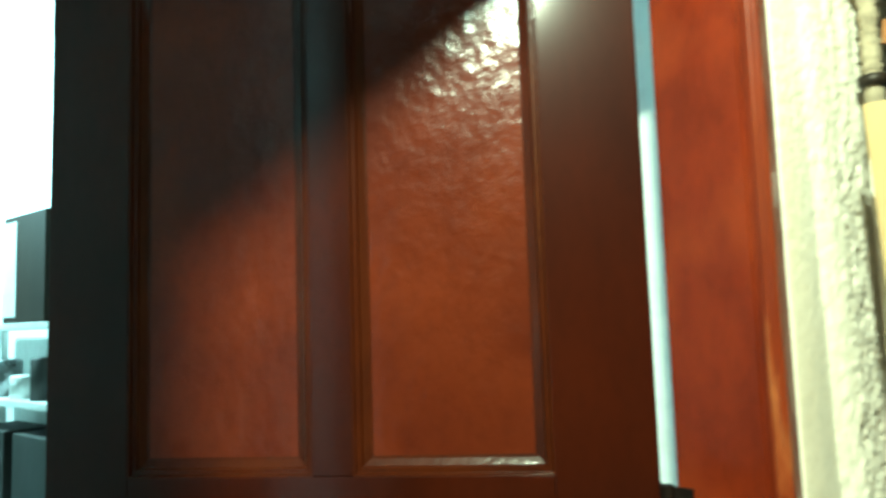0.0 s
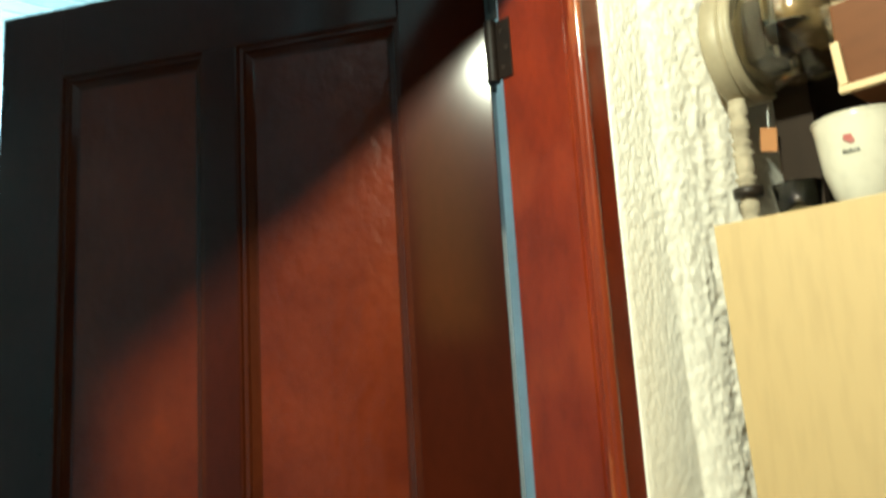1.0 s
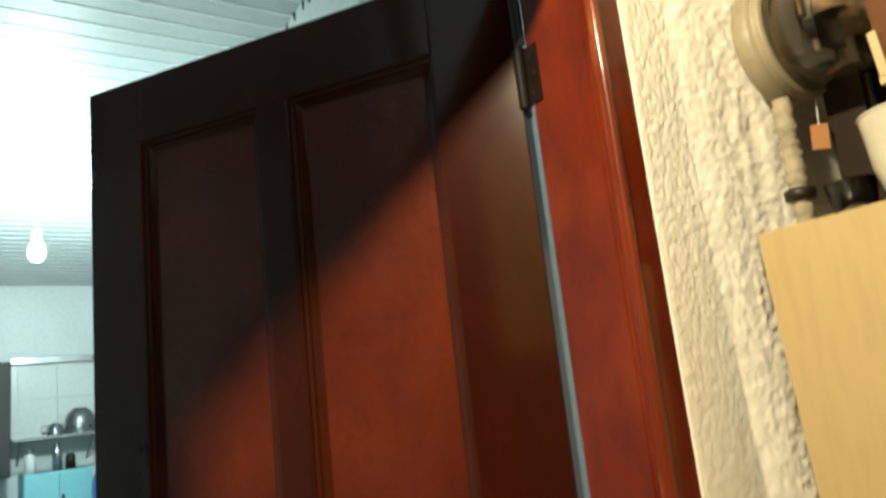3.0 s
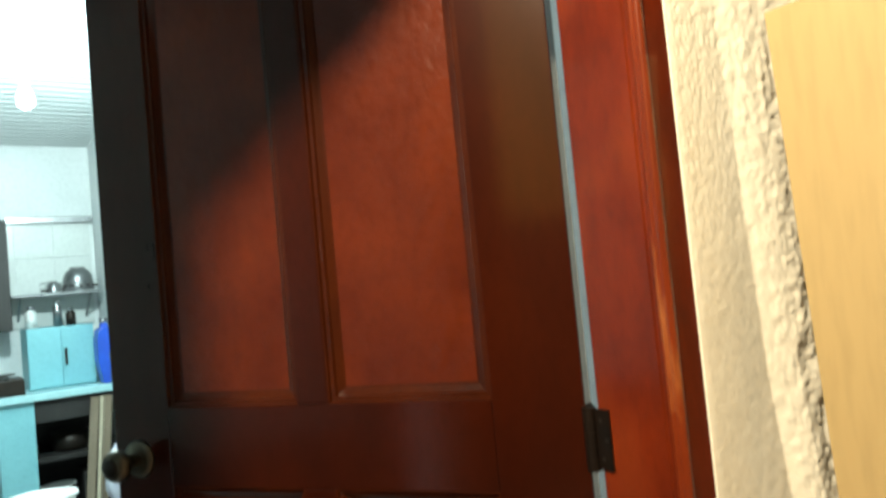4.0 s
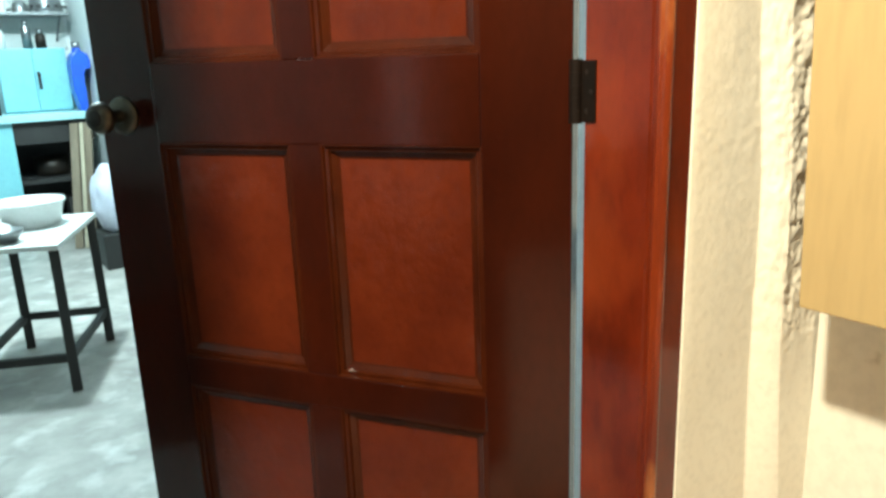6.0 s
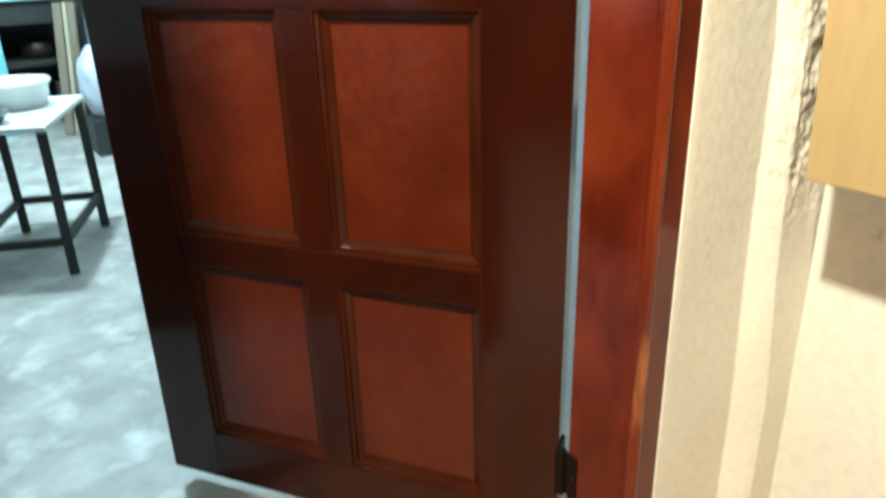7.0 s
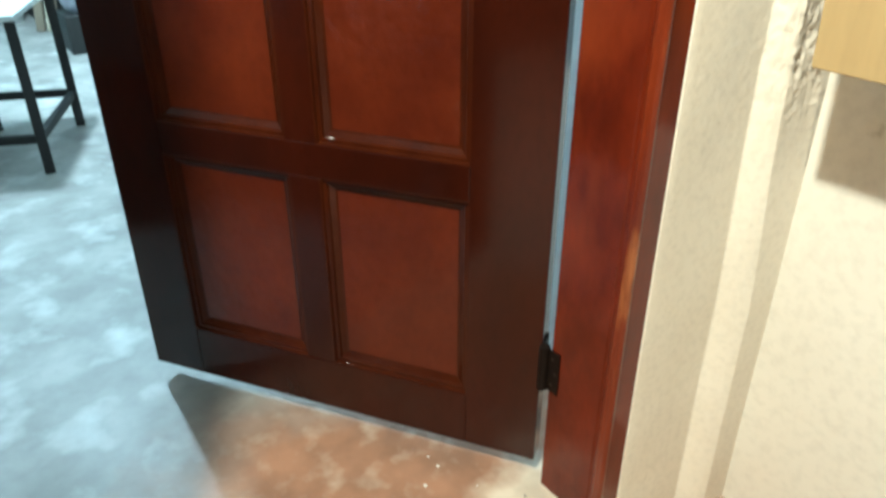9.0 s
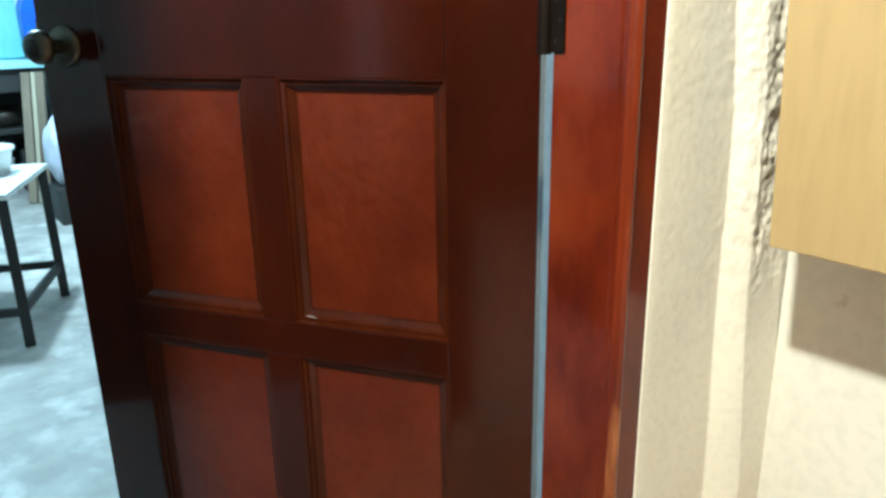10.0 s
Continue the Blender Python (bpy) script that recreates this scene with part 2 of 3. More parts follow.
def plaster_strip():
    """Plaster between the door frame and the corner: a pitted flat, a slanting ridge that leans with height, and a broken edge."""
    top = 3.05
    # height, start of the slant, its end and how far it stands out there
    lean = [(0.0, 0.156, 0.184, -0.053), (0.40, 0.156, 0.184, -0.053), (0.70, 0.143, 0.164, -0.044), (0.95, 0.138, 0.160, -0.041),
            (1.13, 0.114, 0.147, -0.036), (1.58, 0.086, 0.145, -0.031), (2.10, 0.070, 0.140, -0.030), (3.05, 0.060, 0.135, -0.030)]
    us = [-0.30, -0.20, -0.10, -0.05] + [k / 46 for k in range(47)] + [1 + k / 22 for k in range(1, 23)] + [2 + k / 22 for k in range(1, 23)] + [3 + k / 6 for k in range(1, 7)]
    bm = bmesh.new()
    rows = []
    steps = 900
    for j in range(steps + 1):
        z = -STEP + (top + STEP) * j / steps
        x0, x1, y1 = between(z, lean)
        corner = -0.046 - 0.010 * max(min((0.80 - z) / 0.20, 1), min((z - 1.50) / 0.1, 1), 0)
        rough = min(max((z - 0.66) / 0.12, 0), 1)
        pit = 0.13 + 0.87 * min(max((z - 1.15) / 0.5, 0), 1)
        row = []
        for u in us:
            if u < 0:
                x, y = 0.0032, -0.2 * u if u < -0.06 else 0.0030
            elif u <= 1:
                x, y = 0.0036 + (x0 - 0.0036) * u, 0.0018 - 0.0122 * u - 0.0012 * min(u / 0.08, 1)
            elif u <= 2:
                f = u - 1
                x, y = x0 + (x1 - x0) * f, -0.0116 + (y1 + 0.0116) * (f + 0.12 * math.sin(math.pi * f))
            elif u <= 3:
                f = u - 2
                x, y = x1 + (0.24 - x1) * f, y1 + (corner - y1) * f
            else:
                x, y = 0.24 + 0.28 * (u - 3), -0.058
            a = 0.0012 * noise.noise((x * 9, z * 4, 7))
            n = 0.7 * noise.noise((x * 90, z * 70, 0)) + noise.noise((x * 210, z * 170, 4))
            flat = 1 if 0.02 < u < 2.9 else 0.15
            a += flat * pit * 0.0017 * max(-0.15, min(n * 1.6, 0.6))
            w = x - y
            edge = min(max((u - 1.75) / 0.4, 0), 1) if u < 3.3 else 0.4
            r = rough * edge * (1 if z < 1.56 else 0.6) * (0.0045 * noise.noise((w * 38, z * 24, 3)) + 0.0030 * noise.noise((w * 120, z * 95, 5)) + 0.0022 * noise.noise((w * 260, z * 200, 9)))
            ridge = max(0.0, 1 - abs(u - 1.5) / 0.9)
            wob = ridge * (0.003 * noise.noise((1.3, z * 7, 2)) + (0.15 + 0.85 * rough) * (0.0018 * noise.noise((w * 45, z * 45, 2)) + 0.0012 * noise.noise((w * 110, z * 110, 6))))
            row.append(bm.verts.new((x + wob * 0.9 + r * 0.5, y + a + r + wob * 0.8, z)))
        rows.append(row)
    profile = us
    for a, b in zip(rows, rows[1:]):
        for k in range(len(profile) - 1):
            bm.faces.new((a[k], a[k + 1], b[k + 1], b[k]))
    # back and end, to give the strip its thickness
    back = [(0.001, 0.06), (0.0035, 0.06), (0.0035, DEEP - 0.004), (0.52, DEEP - 0.004), (0.52, -0.058)]
    for (xa, ya), (xb, yb) in zip(back, back[1:]):
        bm.faces.new([bm.verts.new(p) for p in ((xa, ya, 0), (xb, yb, 0), (xb, yb, top), (xa, ya, top))])
    return bm


tagged(finish("wall_doorway_right", plaster_strip(), PLASTER, smooth=True), "cream plaster strip with a raised ridge and a broken rough edge", "wall", kind="structure")


def relief_wall(y0, y1, z0, z1, x, thick):
    """A hand-rendered wall that faces the doorway side, slightly uneven."""
    bm = bmesh.new()
    ny, nz = 60, 60
    grid = [[bm.verts.new((x + 0.004 * noise.noise((y0 + (y1 - y0) * i / ny * 3, (z0 + (z1 - z0) * j / nz) * 3, 1)) if 0 < i < ny and 0 < j < nz else x,
                           y0 + (y1 - y0) * i / ny, z0 + (z1 - z0) * j / nz)) for i in range(ny + 1)] for j in range(nz + 1)]
    for a, b in zip(grid, grid[1:]):
        for i in range(ny):
            bm.faces.new((a[i], a[i + 1], b[i + 1], b[i]))
    box(x + 0.006, x + thick, y0, y1, z0, z1, bm=bm)
    return bm


tagged(finish("wall_side", relief_wall(-3.2, -0.0560, -STEP, 1.56, SIDE_X, 0.279), WALL, smooth=True), "cream rendered side wall with small stains", "wall", kind="structure")
wall("wall_niche_back", 0.52, 0.62, -3.2, DEEP - 0.004, 0, 3.05, WALL, "cream wall behind the ledge")
wall("wall_rear", -3.2, 0.62, -3.3, -3.2, -STEP, 3.05, ROOM, "plain unseen wall of the front room, darkened to cut bounced light")
wall("wall_front_room_left", -3.3, -3.2, -3.3, -1.15, -STEP, 3.05, DADO, "dark painted wall of the front room")
wall("wall_front_room_pale", -3.3, -3.2, -1.15, DEEP, 1.63, 3.05, OCHRE, "ochre painted wall of the front room above a dark dado")
wall("wall_front_room_dado", -3.3, -3.196, -1.15, DEEP, -STEP, 1.63, DADO, "dark painted dado of the front room")
wall("ceiling_front_room", -3.3, 0.62, -3.3, DEEP - 0.004, 3.05, 3.15, ROOM, "plain unseen ceiling of the front room, darkened to cut bounced light", "ceiling")

# kitchen shell
KX0, KX1, KY1 = -2.8, 0.238, 5.35
wall("wall_kitchen_back", KX0, KX1, KY1, KY1 + 0.12, 0, 3.0, KITCHEN_WALL, "white kitchen back wall")
# unseen wall: grey above, darkened below, to tone what the door mirrors
wall("wall_kitchen_left", KX0 - 0.12, KX0, DEEP, KY1 + 0.12, 0.60, 3.0, KITCHEN_GREY, "unseen grey kitchen wall above a darkened lower part")
wall("wall_kitchen_lower", KX0 - 0.12, KX0 + 0.004, DEEP, KY1 + 0.12, 0, 0.60, KITCHEN_DARKENED, "unseen lower kitchen wall, darkened for the door's reflection")
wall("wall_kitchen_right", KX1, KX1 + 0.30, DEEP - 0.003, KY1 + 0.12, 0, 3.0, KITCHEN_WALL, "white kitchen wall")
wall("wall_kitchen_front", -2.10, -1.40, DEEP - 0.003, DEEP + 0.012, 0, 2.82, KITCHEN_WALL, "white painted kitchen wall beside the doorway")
wall("wall_kitchen_corner", KX0, -2.10, DEEP - 0.003, DEEP + 0.010, 0, 2.82, KITCHEN_DARKENED, "unseen kitchen corner wall, darkened for the door's reflection")
wall("wall_kitchen_top", KX0, KX1, 0.02, DEEP - 0.008, 3.05, 3.15, KITCHEN_WALL, "white wall above the doorway")


def ribbed_ceiling():
    """Sloping sheet of broad strips, with a narrow white lip at every joint."""
    bm = bmesh.new()
    pitch_len, n = 0.088, 60
    slope = lambda y: 2.83 - 0.056 * y
    pts, lips = [], []
    for k in range(n):
        y = DEEP + k * pitch_len
        for dy, dz, lip in ((0.0, 0.0, 0), (0.079, 0.0, 0), (0.080, -0.0022, 1), (0.0865, -0.0022, 1), (0.0875, 0.0, 0)):
            pts.append((y + dy, slope(y + dy) + dz))
            lips.append(lip)
    rows = [[bm.verts.new((x, y, z + up)) for y, z in pts] for x, up in ((KX0, 0), (KX1, 0), (KX0, 0.03), (KX1, 0.03))]
    a, b, a2, b2 = rows
    for k in range(len(pts) - 1):
        f = bm.faces.new((a[k], a[k + 1], b[k + 1], b[k]))
        f.material_index = 1 if lips[k] or lips[k + 1] else 0
        bm.faces.new((a2[k], b2[k], b2[k + 1], a2[k + 1]))
    return bm


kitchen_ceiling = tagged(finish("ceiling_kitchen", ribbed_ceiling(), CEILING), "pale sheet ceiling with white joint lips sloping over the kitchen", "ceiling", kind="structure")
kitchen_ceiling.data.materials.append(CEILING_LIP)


# ---- door frame ----
def flipped(pts, flip):
    return [(X_LEFT - 0.044 - x, y) for x, y in pts] if flip else pts


def jamb_profile(flip):
    return flipped([(-0.044, 0.137), (-0.044, 0.0305), (-0.0415, 0.0285), (-0.0415, 0.0255), (-0.0435, 0.0235), (-0.0435, 0.0045), (-0.0425, 0.0035),
                    (0.0028, 0.0035), (0.0028, 0.137)], flip)


def bead_strip(flip, top):
    """A rounded bead along the inner corner, with a small quirk at each side and an uneven, worn surface."""
    prof = flipped([(-0.0436, 0.0205), (-0.0450, 0.0202), (-0.0468, 0.0185), (-0.0476, 0.0155), (-0.0476, 0.0125), (-0.0460, 0.0105), (-0.0474, 0.0080), (-0.0468, 0.0045),
                    (-0.0445, 0.0014), (-0.0410, 0.0008), (-0.0380, 0.0014), (-0.0380, 0.0034)], flip)
    bm = bmesh.new()
    rings = []
    steps = 140
    for k in range(steps + 1):
        z = top * k / steps
        rings.append([bm.verts.new((x + 0.0007 * noise.noise((i * 0.6, z * 9, 3)), y + 0.0007 * noise.noise((i * 0.6, z * 11, 8)), z)) for i, (x, y) in enumerate(prof)])
    for a, b in zip(rings, rings[1:]):
        for i in range(len(prof) - 1):
            bm.faces.new((a[i], a[i + 1], b[i + 1], b[i]))
    bm.faces.new(rings[-1])
    bm.faces.new(rings[0])
    return bm


frame_thing = thing("door_frame", "red varnished wooden door frame with a worn beaded edge", "door frame", kind="structure")
for flip in (False, True):
    jamb = part("jamb", prism(jamb_profile(flip), 0, HEAD + 0.06), JAMB, frame_thing, "" if flip else "red varnished jamb with runs in the varnish")
    part("bead", bead_strip(flip, HEAD - 0.001), BEAD, jamb, "worn orange-red bead", True)
head_bm = prism([(0.137, HEAD), (0.0305, HEAD), (0.0285, HEAD + 0.0025), (0.0255, HEAD + 0.0025), (0.0235, HEAD + 0.0005), (0.0045, HEAD + 0.0005), (0.0035, HEAD + 0.002), (0.0035, HEAD + 0.06), (0.137, HEAD + 0.06)], X_LEFT, X_RIGHT)
head_bm.transform(Matrix(((0, 0, 1, 0), (1, 0, 0, 0), (0, 1, 0, 0), (0, 0, 0, 1))))
part("head", head_bm, JAMB, frame_thing)

# ---- the door ----
DOOR_AT = pose(-0.045, 0.159, 0, 0, 0, -56.84)
DW, DT = 0.836, 0.040
Z = (0.039, 0.153, 0.536, 0.596, 0.989, 1.119, 1.939, 2.060)
A0, A1, B0, B1 = -0.715, -0.454, -0.397, -0.132
door = thing("door_1", "dark red stained six-panel wooden door standing open", "door", DOOR_AT, kind="structure")


def plank(x0, x1, z0, z1):
    return box(x0, x1, 0.0, DT, z0, z1, 0.0018)


part("stile", plank(-DW, A0, Z[0], Z[7]), STILE, door, "nearly black stained stile")
part("stile", plank(B1, 0, Z[0], Z[7]), STILE, door)
for z0, z1 in ((Z[0], Z[1]), (Z[2], Z[3]), (Z[4], Z[5]), (Z[6], Z[7])):
    part("rail", plank(A0 + 0.0003, B1 - 0.0003, z0, z1), STILE, door)
for z0, z1 in ((Z[1], Z[2]), (Z[3], Z[4]), (Z[5], Z[6])):
    part("muntin", plank(A1, B0, z0 + 0.0003, z1 - 0.0003), STILE, door)


def moulding(x0, x1, z0, z1):
    """A mitred ring of moulding inside one opening, on both faces."""
    bm = bmesh.new()
    prof = [(-0.001, 0.0008), (0.002, 0.0008), (0.0035, 0.006), (0.0095, 0.0065), (0.0115, 0.0115), (0.020, 0.0165), (0.024, 0.0175), (0.024, 0.0195)]
    for side in (0, 1):
        rings = []
        for o, y in prof:
            yy = y if side == 0 else DT - y
            rings.append([bm.verts.new(p) for p in ((x0 + o, yy, z0 + o), (x1 - o, yy, z0 + o), (x1 - o, yy, z1 - o), (x0 + o, yy, z1 - o))])
        for a, b in zip(rings, rings[1:]):
            for k in range(4):
                bm.faces.new((a[k], a[(k + 1) % 4], b[(k + 1) % 4], b[k]))
    return bm


for x0, x1 in ((A0, A1), (B0, B1)):
    for z0, z1 in ((Z[1], Z[2]), (Z[3], Z[4]), (Z[5], Z[6])):
        p = part("panel", box(x0 + 0.020, x1 - 0.020, 0.0175, DT - 0.0175, z0 + 0.020, z1 - 0.020, 0.001), PANEL, door, "reddish brown veneered panel")
        part("moulding", moulding(x0, x1, z0, z1), MOULD, p)


def knob_set():
    m = pose(-0.784, 0, 1.035, 90, 0, 0)
    back = pose(-0.784, DT, 1.035, -90, 0, 0)
    for mm in (m, back):
        k = part("knob", lathe([(0.0001, 0.066), (0.012, 0.066), (0.021, 0.064), (0.0265, 0.055), (0.0265, 0.047), (0.020, 0.038), (0.012, 0.033), (0.011, 0.012), (0.012, 0.008)], 28, None, mm), BRASS, door, "tarnished metal door knob", True)
        part("rose", lathe([(0.012, 0.010), (0.024, 0.009), (0.031, 0.005), (0.033, 0.0)], 28, None, mm), BRASS, k, "", True)
        part("knob_cap", lathe([(0.0001, 0.0675), (0.014, 0.0672), (0.0155, 0.066)], 24, None, mm), BLACK, k, "", True)
    part("latch_plate", box(-DW - 0.0015, -DW + 0.001, 0.008, 0.032, 1.005, 1.065), STEEL, door)


knob_set()


def hinge(z0, z1, mat):
    h = thing("hinge", "dark iron butt hinge between door and jamb", "hinge", group="door hinges")
    for k in range(5):
        a, b = z0 + (z1 - z0) * k / 5, z0 + (z1 - z0) * (k + 1) / 5
        part("knuckle", rod((-0.0490, 0.1495, a), (-0.0490, 0.1495, b - 0.0002), 0.0090, 16), mat, h)
    part("jamb_leaf", box(-0.0470, -0.0437, 0.117, 0.147, z0 + 0.002, z1 - 0.002, 0.0006), mat, h)
    leaf = box(0.0002, 0.003, 0.002, 0.034, z0 + 0.002, z1 - 0.002)
    leaf.transform(DOOR_AT)
    part("door_leaf", leaf, mat, h)
    for dz in (0.2, 0.5, 0.8):
        z = z0 + (z1 - z0) * dz
        part("screw", rod((-0.0478, 0.124 + 0.008 * (dz != 0.5), z), (-0.0469, 0.124 + 0.008 * (dz != 0.5), z), 0.0032, 8), BLACK, h)


hinge(0.217, 0.303, HINGE)
hinge(1.023, 1.107, HINGE)
hinge(1.810, 1.900, HINGE)
strip = thing("draught_strip", "dull grey metal strip closing the gap above the hinge", "metal strip")
part("plate", box(-0.0500, -0.0440, 0.138, 0.157, 1.903, 2.022, 0.0015), STRIP, strip)
part("slot", box(-0.0508, -0.0499, 0.145, 0.150, 1.915, 2.010), BLACK, strip, "dark slot")

# ---- right of the door: board, ledge things, meter ----
BX, BZ0, BZ1 = 0.08, 0.800, 1.574
board_bm = bmesh.new()
quad = [(-0.110, BZ0), (-0.080, BZ1), (-0.95, BZ1), (-0.95, BZ0)]
f = [board_bm.verts.new((BX, y, z)) for y, z in quad]
k = [board_bm.verts.new((BX + 0.012, y, z)) for y, z in quad]
board_bm.faces.new(f)
board_bm.faces.new(k)
for i in range(4):
    board_bm.faces.new((f[i], f[(i + 1) % 4], k[(i + 1) % 4], k[i]))
bmesh.ops.bevel(board_bm, geom=list(board_bm.edges), offset=0.0012, segments=1, affect="EDGES")
board = thing("wall_cupboard", "pale plywood box fixed on the cream side wall", "cupboard")
part("front_board", board_bm, PLY, board)
# top board coloured dark for the shade behind the plywood front
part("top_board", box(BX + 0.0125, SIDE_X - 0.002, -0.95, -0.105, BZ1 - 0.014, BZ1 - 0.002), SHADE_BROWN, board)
part("bottom_board", box(BX + 0.0125, SIDE_X - 0.002, -0.95, -0.115, BZ0 + 0.003, BZ0 + 0.015), PLY, board)


def electric_meter():
    at = pose(0.224, -0.063, 1.850, 90, 0, 0)
    m = thing("electricity_meter", "old round electricity meter with a dusty glass cover", "electricity meter", at)
    part("base", lathe([(0.0001, 0.0), (0.084, 0.0), (0.087, 0.004), (0.087, 0.022), (0.083, 0.028), (0.0001, 0.028)], 40), METER_BASE, m, "dusty grey metal base", True)
    part("clamp_ring", lathe([(0.080, 0.027), (0.087, 0.029), (0.088, 0.033), (0.085, 0.036), (0.088, 0.039), (0.086, 0.043), (0.080, 0.044)], 40), METER_BASE, m, "", True)
    part("glass_cover", lathe([(0.081, 0.043), (0.083, 0.105), (0.081, 0.126), (0.074, 0.139), (0.058, 0.145), (0.0001, 0.147),
                               (0.0001, 0.144), (0.057, 0.142), (0.072, 0.136), (0.078, 0.124), (0.080, 0.105), (0.078, 0.043)], 40), GLASS, m, "dusty clear glass cover", True)
    works = part("works", box(-0.042, 0.042, -0.045, 0.044, 0.0285, 0.070, 0.003), SHADE_BROWN, m, "dark metal works")
    part("dial_plate", box(-0.040, 0.040, 0.008, 0.040, 0.0705, 0.074), METER_BASE, works)
    part("register_window", box(-0.036, 0.036, -0.030, 0.000, 0.0705, 0.086), BLACK, works)
    part("disc", lathe([(0.0001, 0.0), (0.036, 0.0), (0.036, 0.002), (0.0001, 0.002)], 32, None, pose(0, 0.003, 0.085, 90, 0, 0)), STEEL, works)
    for x in (-0.03, 0.03):
        part("bracket", rod((x, -0.044, 0.080), (x, 0.046, 0.080), 0.004, 8), STEEL, works)


electric_meter()
pipe = thing("conduit_pipe", "plaster-smeared conduit running up to the meter", "conduit")
part("lower_pipe", lathe([(0.0125 + 0.007 * noise.noise((k * 0.7, 2, 0)), 1.56 + 0.205 * k / 40) for k in range(41)], 16, None, pose(0.203, -0.076, 0)), CONDUIT, pipe, "", True)
part("upper_batten", bar((0.190, -0.082, 1.935), (0.186, -0.082, 2.90), 0.020, 0.016, 0.002), PLASTER, pipe, "plastered batten")
crack = bmesh.new()
for side in (0, 1):
    for k in range(60):
        z = 1.93 + 0.5 * k / 60
        w = 0.006 + 0.006 * noise.noise((k * 0.45, side * 7, 1)) if side else 0.0025
        box(0.212 + (0 if side else -0.038), 0.212 + w + (0 if side else -0.038), -0.072 - 0.004 * (k % 2), -0.060, z, z + 0.0086, bm=crack)
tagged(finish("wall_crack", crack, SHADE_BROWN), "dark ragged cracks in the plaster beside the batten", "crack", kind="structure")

# ledge back panel and things on the ledge
LEDGE = 1.574
# added dark panel: puts the recess's shade into its colour
tagged(finish("ledge_shade_panel", box(0.500, 0.516, -1.2, -0.065, 1.562, 2.20, 0.002), SHADE_BROWN), "dark brown panel put in for the shade at the back of the ledge", "board")
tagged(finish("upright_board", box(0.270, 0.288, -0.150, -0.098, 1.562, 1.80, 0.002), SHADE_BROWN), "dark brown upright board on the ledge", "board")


def mug():
    m = thing("mug", "cream glazed mug with a small red flower print", "mug", pose(0.192, -0.227, LEDGE + 0.0005, 0, 0, 2) @ Matrix.Diagonal((1.12, 1.12, 1.2, 1)))
    part("body", lathe([(0.0001, 0.0), (0.026, 0.0), (0.028, 0.004), (0.034, 0.018), (0.042, 0.045), (0.045, 0.080), (0.0465, 0.092), (0.0475, 0.096), (0.0455, 0.096), (0.043, 0.088), (0.040, 0.050), (0.030, 0.014), (0.0001, 0.008)], 36), CERAMIC, m, "", True)
    hb = bmesh.new()
    prev = None
    for i in range(13):
        a = math.radians(-80 + 160 * i / 12)
        c = Vector((0.040 + 0.028 * math.cos(a), 0, 0.055 + 0.028 * math.sin(a)))
        ring = [hb.verts.new(c + Vector((math.cos(a) * 0.005 * math.cos(b), 0.005 * math.sin(b), math.sin(a) * 0.005 * math.cos(b)))) for b in [2 * math.pi * q / 8 for q in range(8)]]
        if prev:
            for q in range(8):
                hb.faces.new((prev[q], prev[(q + 1) % 8], ring[(q + 1) % 8], ring[q]))
        prev = ring
    part("handle", hb, CERAMIC, m, "", True)
    part("rim_band", lathe([(0.0478, 0.0945), (0.0482, 0.096), (0.0470, 0.0975), (0.0452, 0.0965)], 36), CERAMIC, m, "", True)
    for a, z, r, mat in ((-2, 0.071, 0.0052, RED), (2, 0.067, 0.0036, RED)):
        t = math.radians(a + 180)
        part("flower", lathe([(0.0001, 0.0), (r, 0.0), (r * 0.8, 0.001), (0.0001, 0.001)], 10, None, Matrix.Translation((0.0437 * math.cos(t), 0.0437 * math.sin(t), z)) @ pose(0, 0, 0, 0, 84, a + 180)), mat, m)

    for k in range(5):
        t = math.radians(180 - 9 + 4.5 * k)
        part("print_bar", box(-0.0012, 0.0012, -0.0014, 0.0014, -0.0017, 0.0017 - 0.0008 * (k % 2)), GREY_BAR, m).matrix_basis = pose(0.0436 * math.cos(t), 0.0436 * math.sin(t), 0.0572, 0, 0, math.degrees(t))


mug()
cup = thing("plastic_cup", "small cloudy plastic cup on the ledge", "cup", pose(0.205, -0.140, LEDGE) @ Matrix.Diagonal((1.1, 1.1, 0.95, 1)))
part("body", lathe([(0.0001, 0.0), (0.020, 0.0), (0.028, 0.060), (0.0265, 0.060), (0.019, 0.002), (0.0001, 0.002)], 24), GLASS, cup, "", True)
tag = thing("paper_tag", "small orange card tag hanging from the meter", "tag", pose(0.245, -0.094, 1.690, 4, 4, -50))
part("card", box(-0.011, 0.011, -0.001, 0.001, 0.004, 0.038), ORANGE, tag)
part("string", rod((0, 0, 0.038), (0.0, 0.0, 0.072), 0.0008, 6), WHITE, tag)

wbox = thing("wooden_stand", "brown wooden stand with pale battens on the ledge", "stand", pose(0.155, -0.225, LEDGE, 0, 0, 0))
part("body", box(0.0, 0.25, -0.50, 0.0, 0.150, 0.256, 0.002), BROWN, wbox)
part("batten", bar((-0.006, -0.002, 0.205), (-0.006, -0.006, 0.150), 0.008, 0.010, 0.001), TRIM, wbox, "pale batten")
part("batten", bar((-0.006, 0.0, 0.1445), (-0.006, -0.50, 0.1445), 0.010, 0.009, 0.001), TRIM, wbox)
# legs in the darker brown, for the shade beneath the stand
for y in (-0.10, -0.46):
    part("leg", box(0.12, 0.23, y - 0.02, y + 0.02, 0.0, 0.15), SHADE_BROWN, wbox)


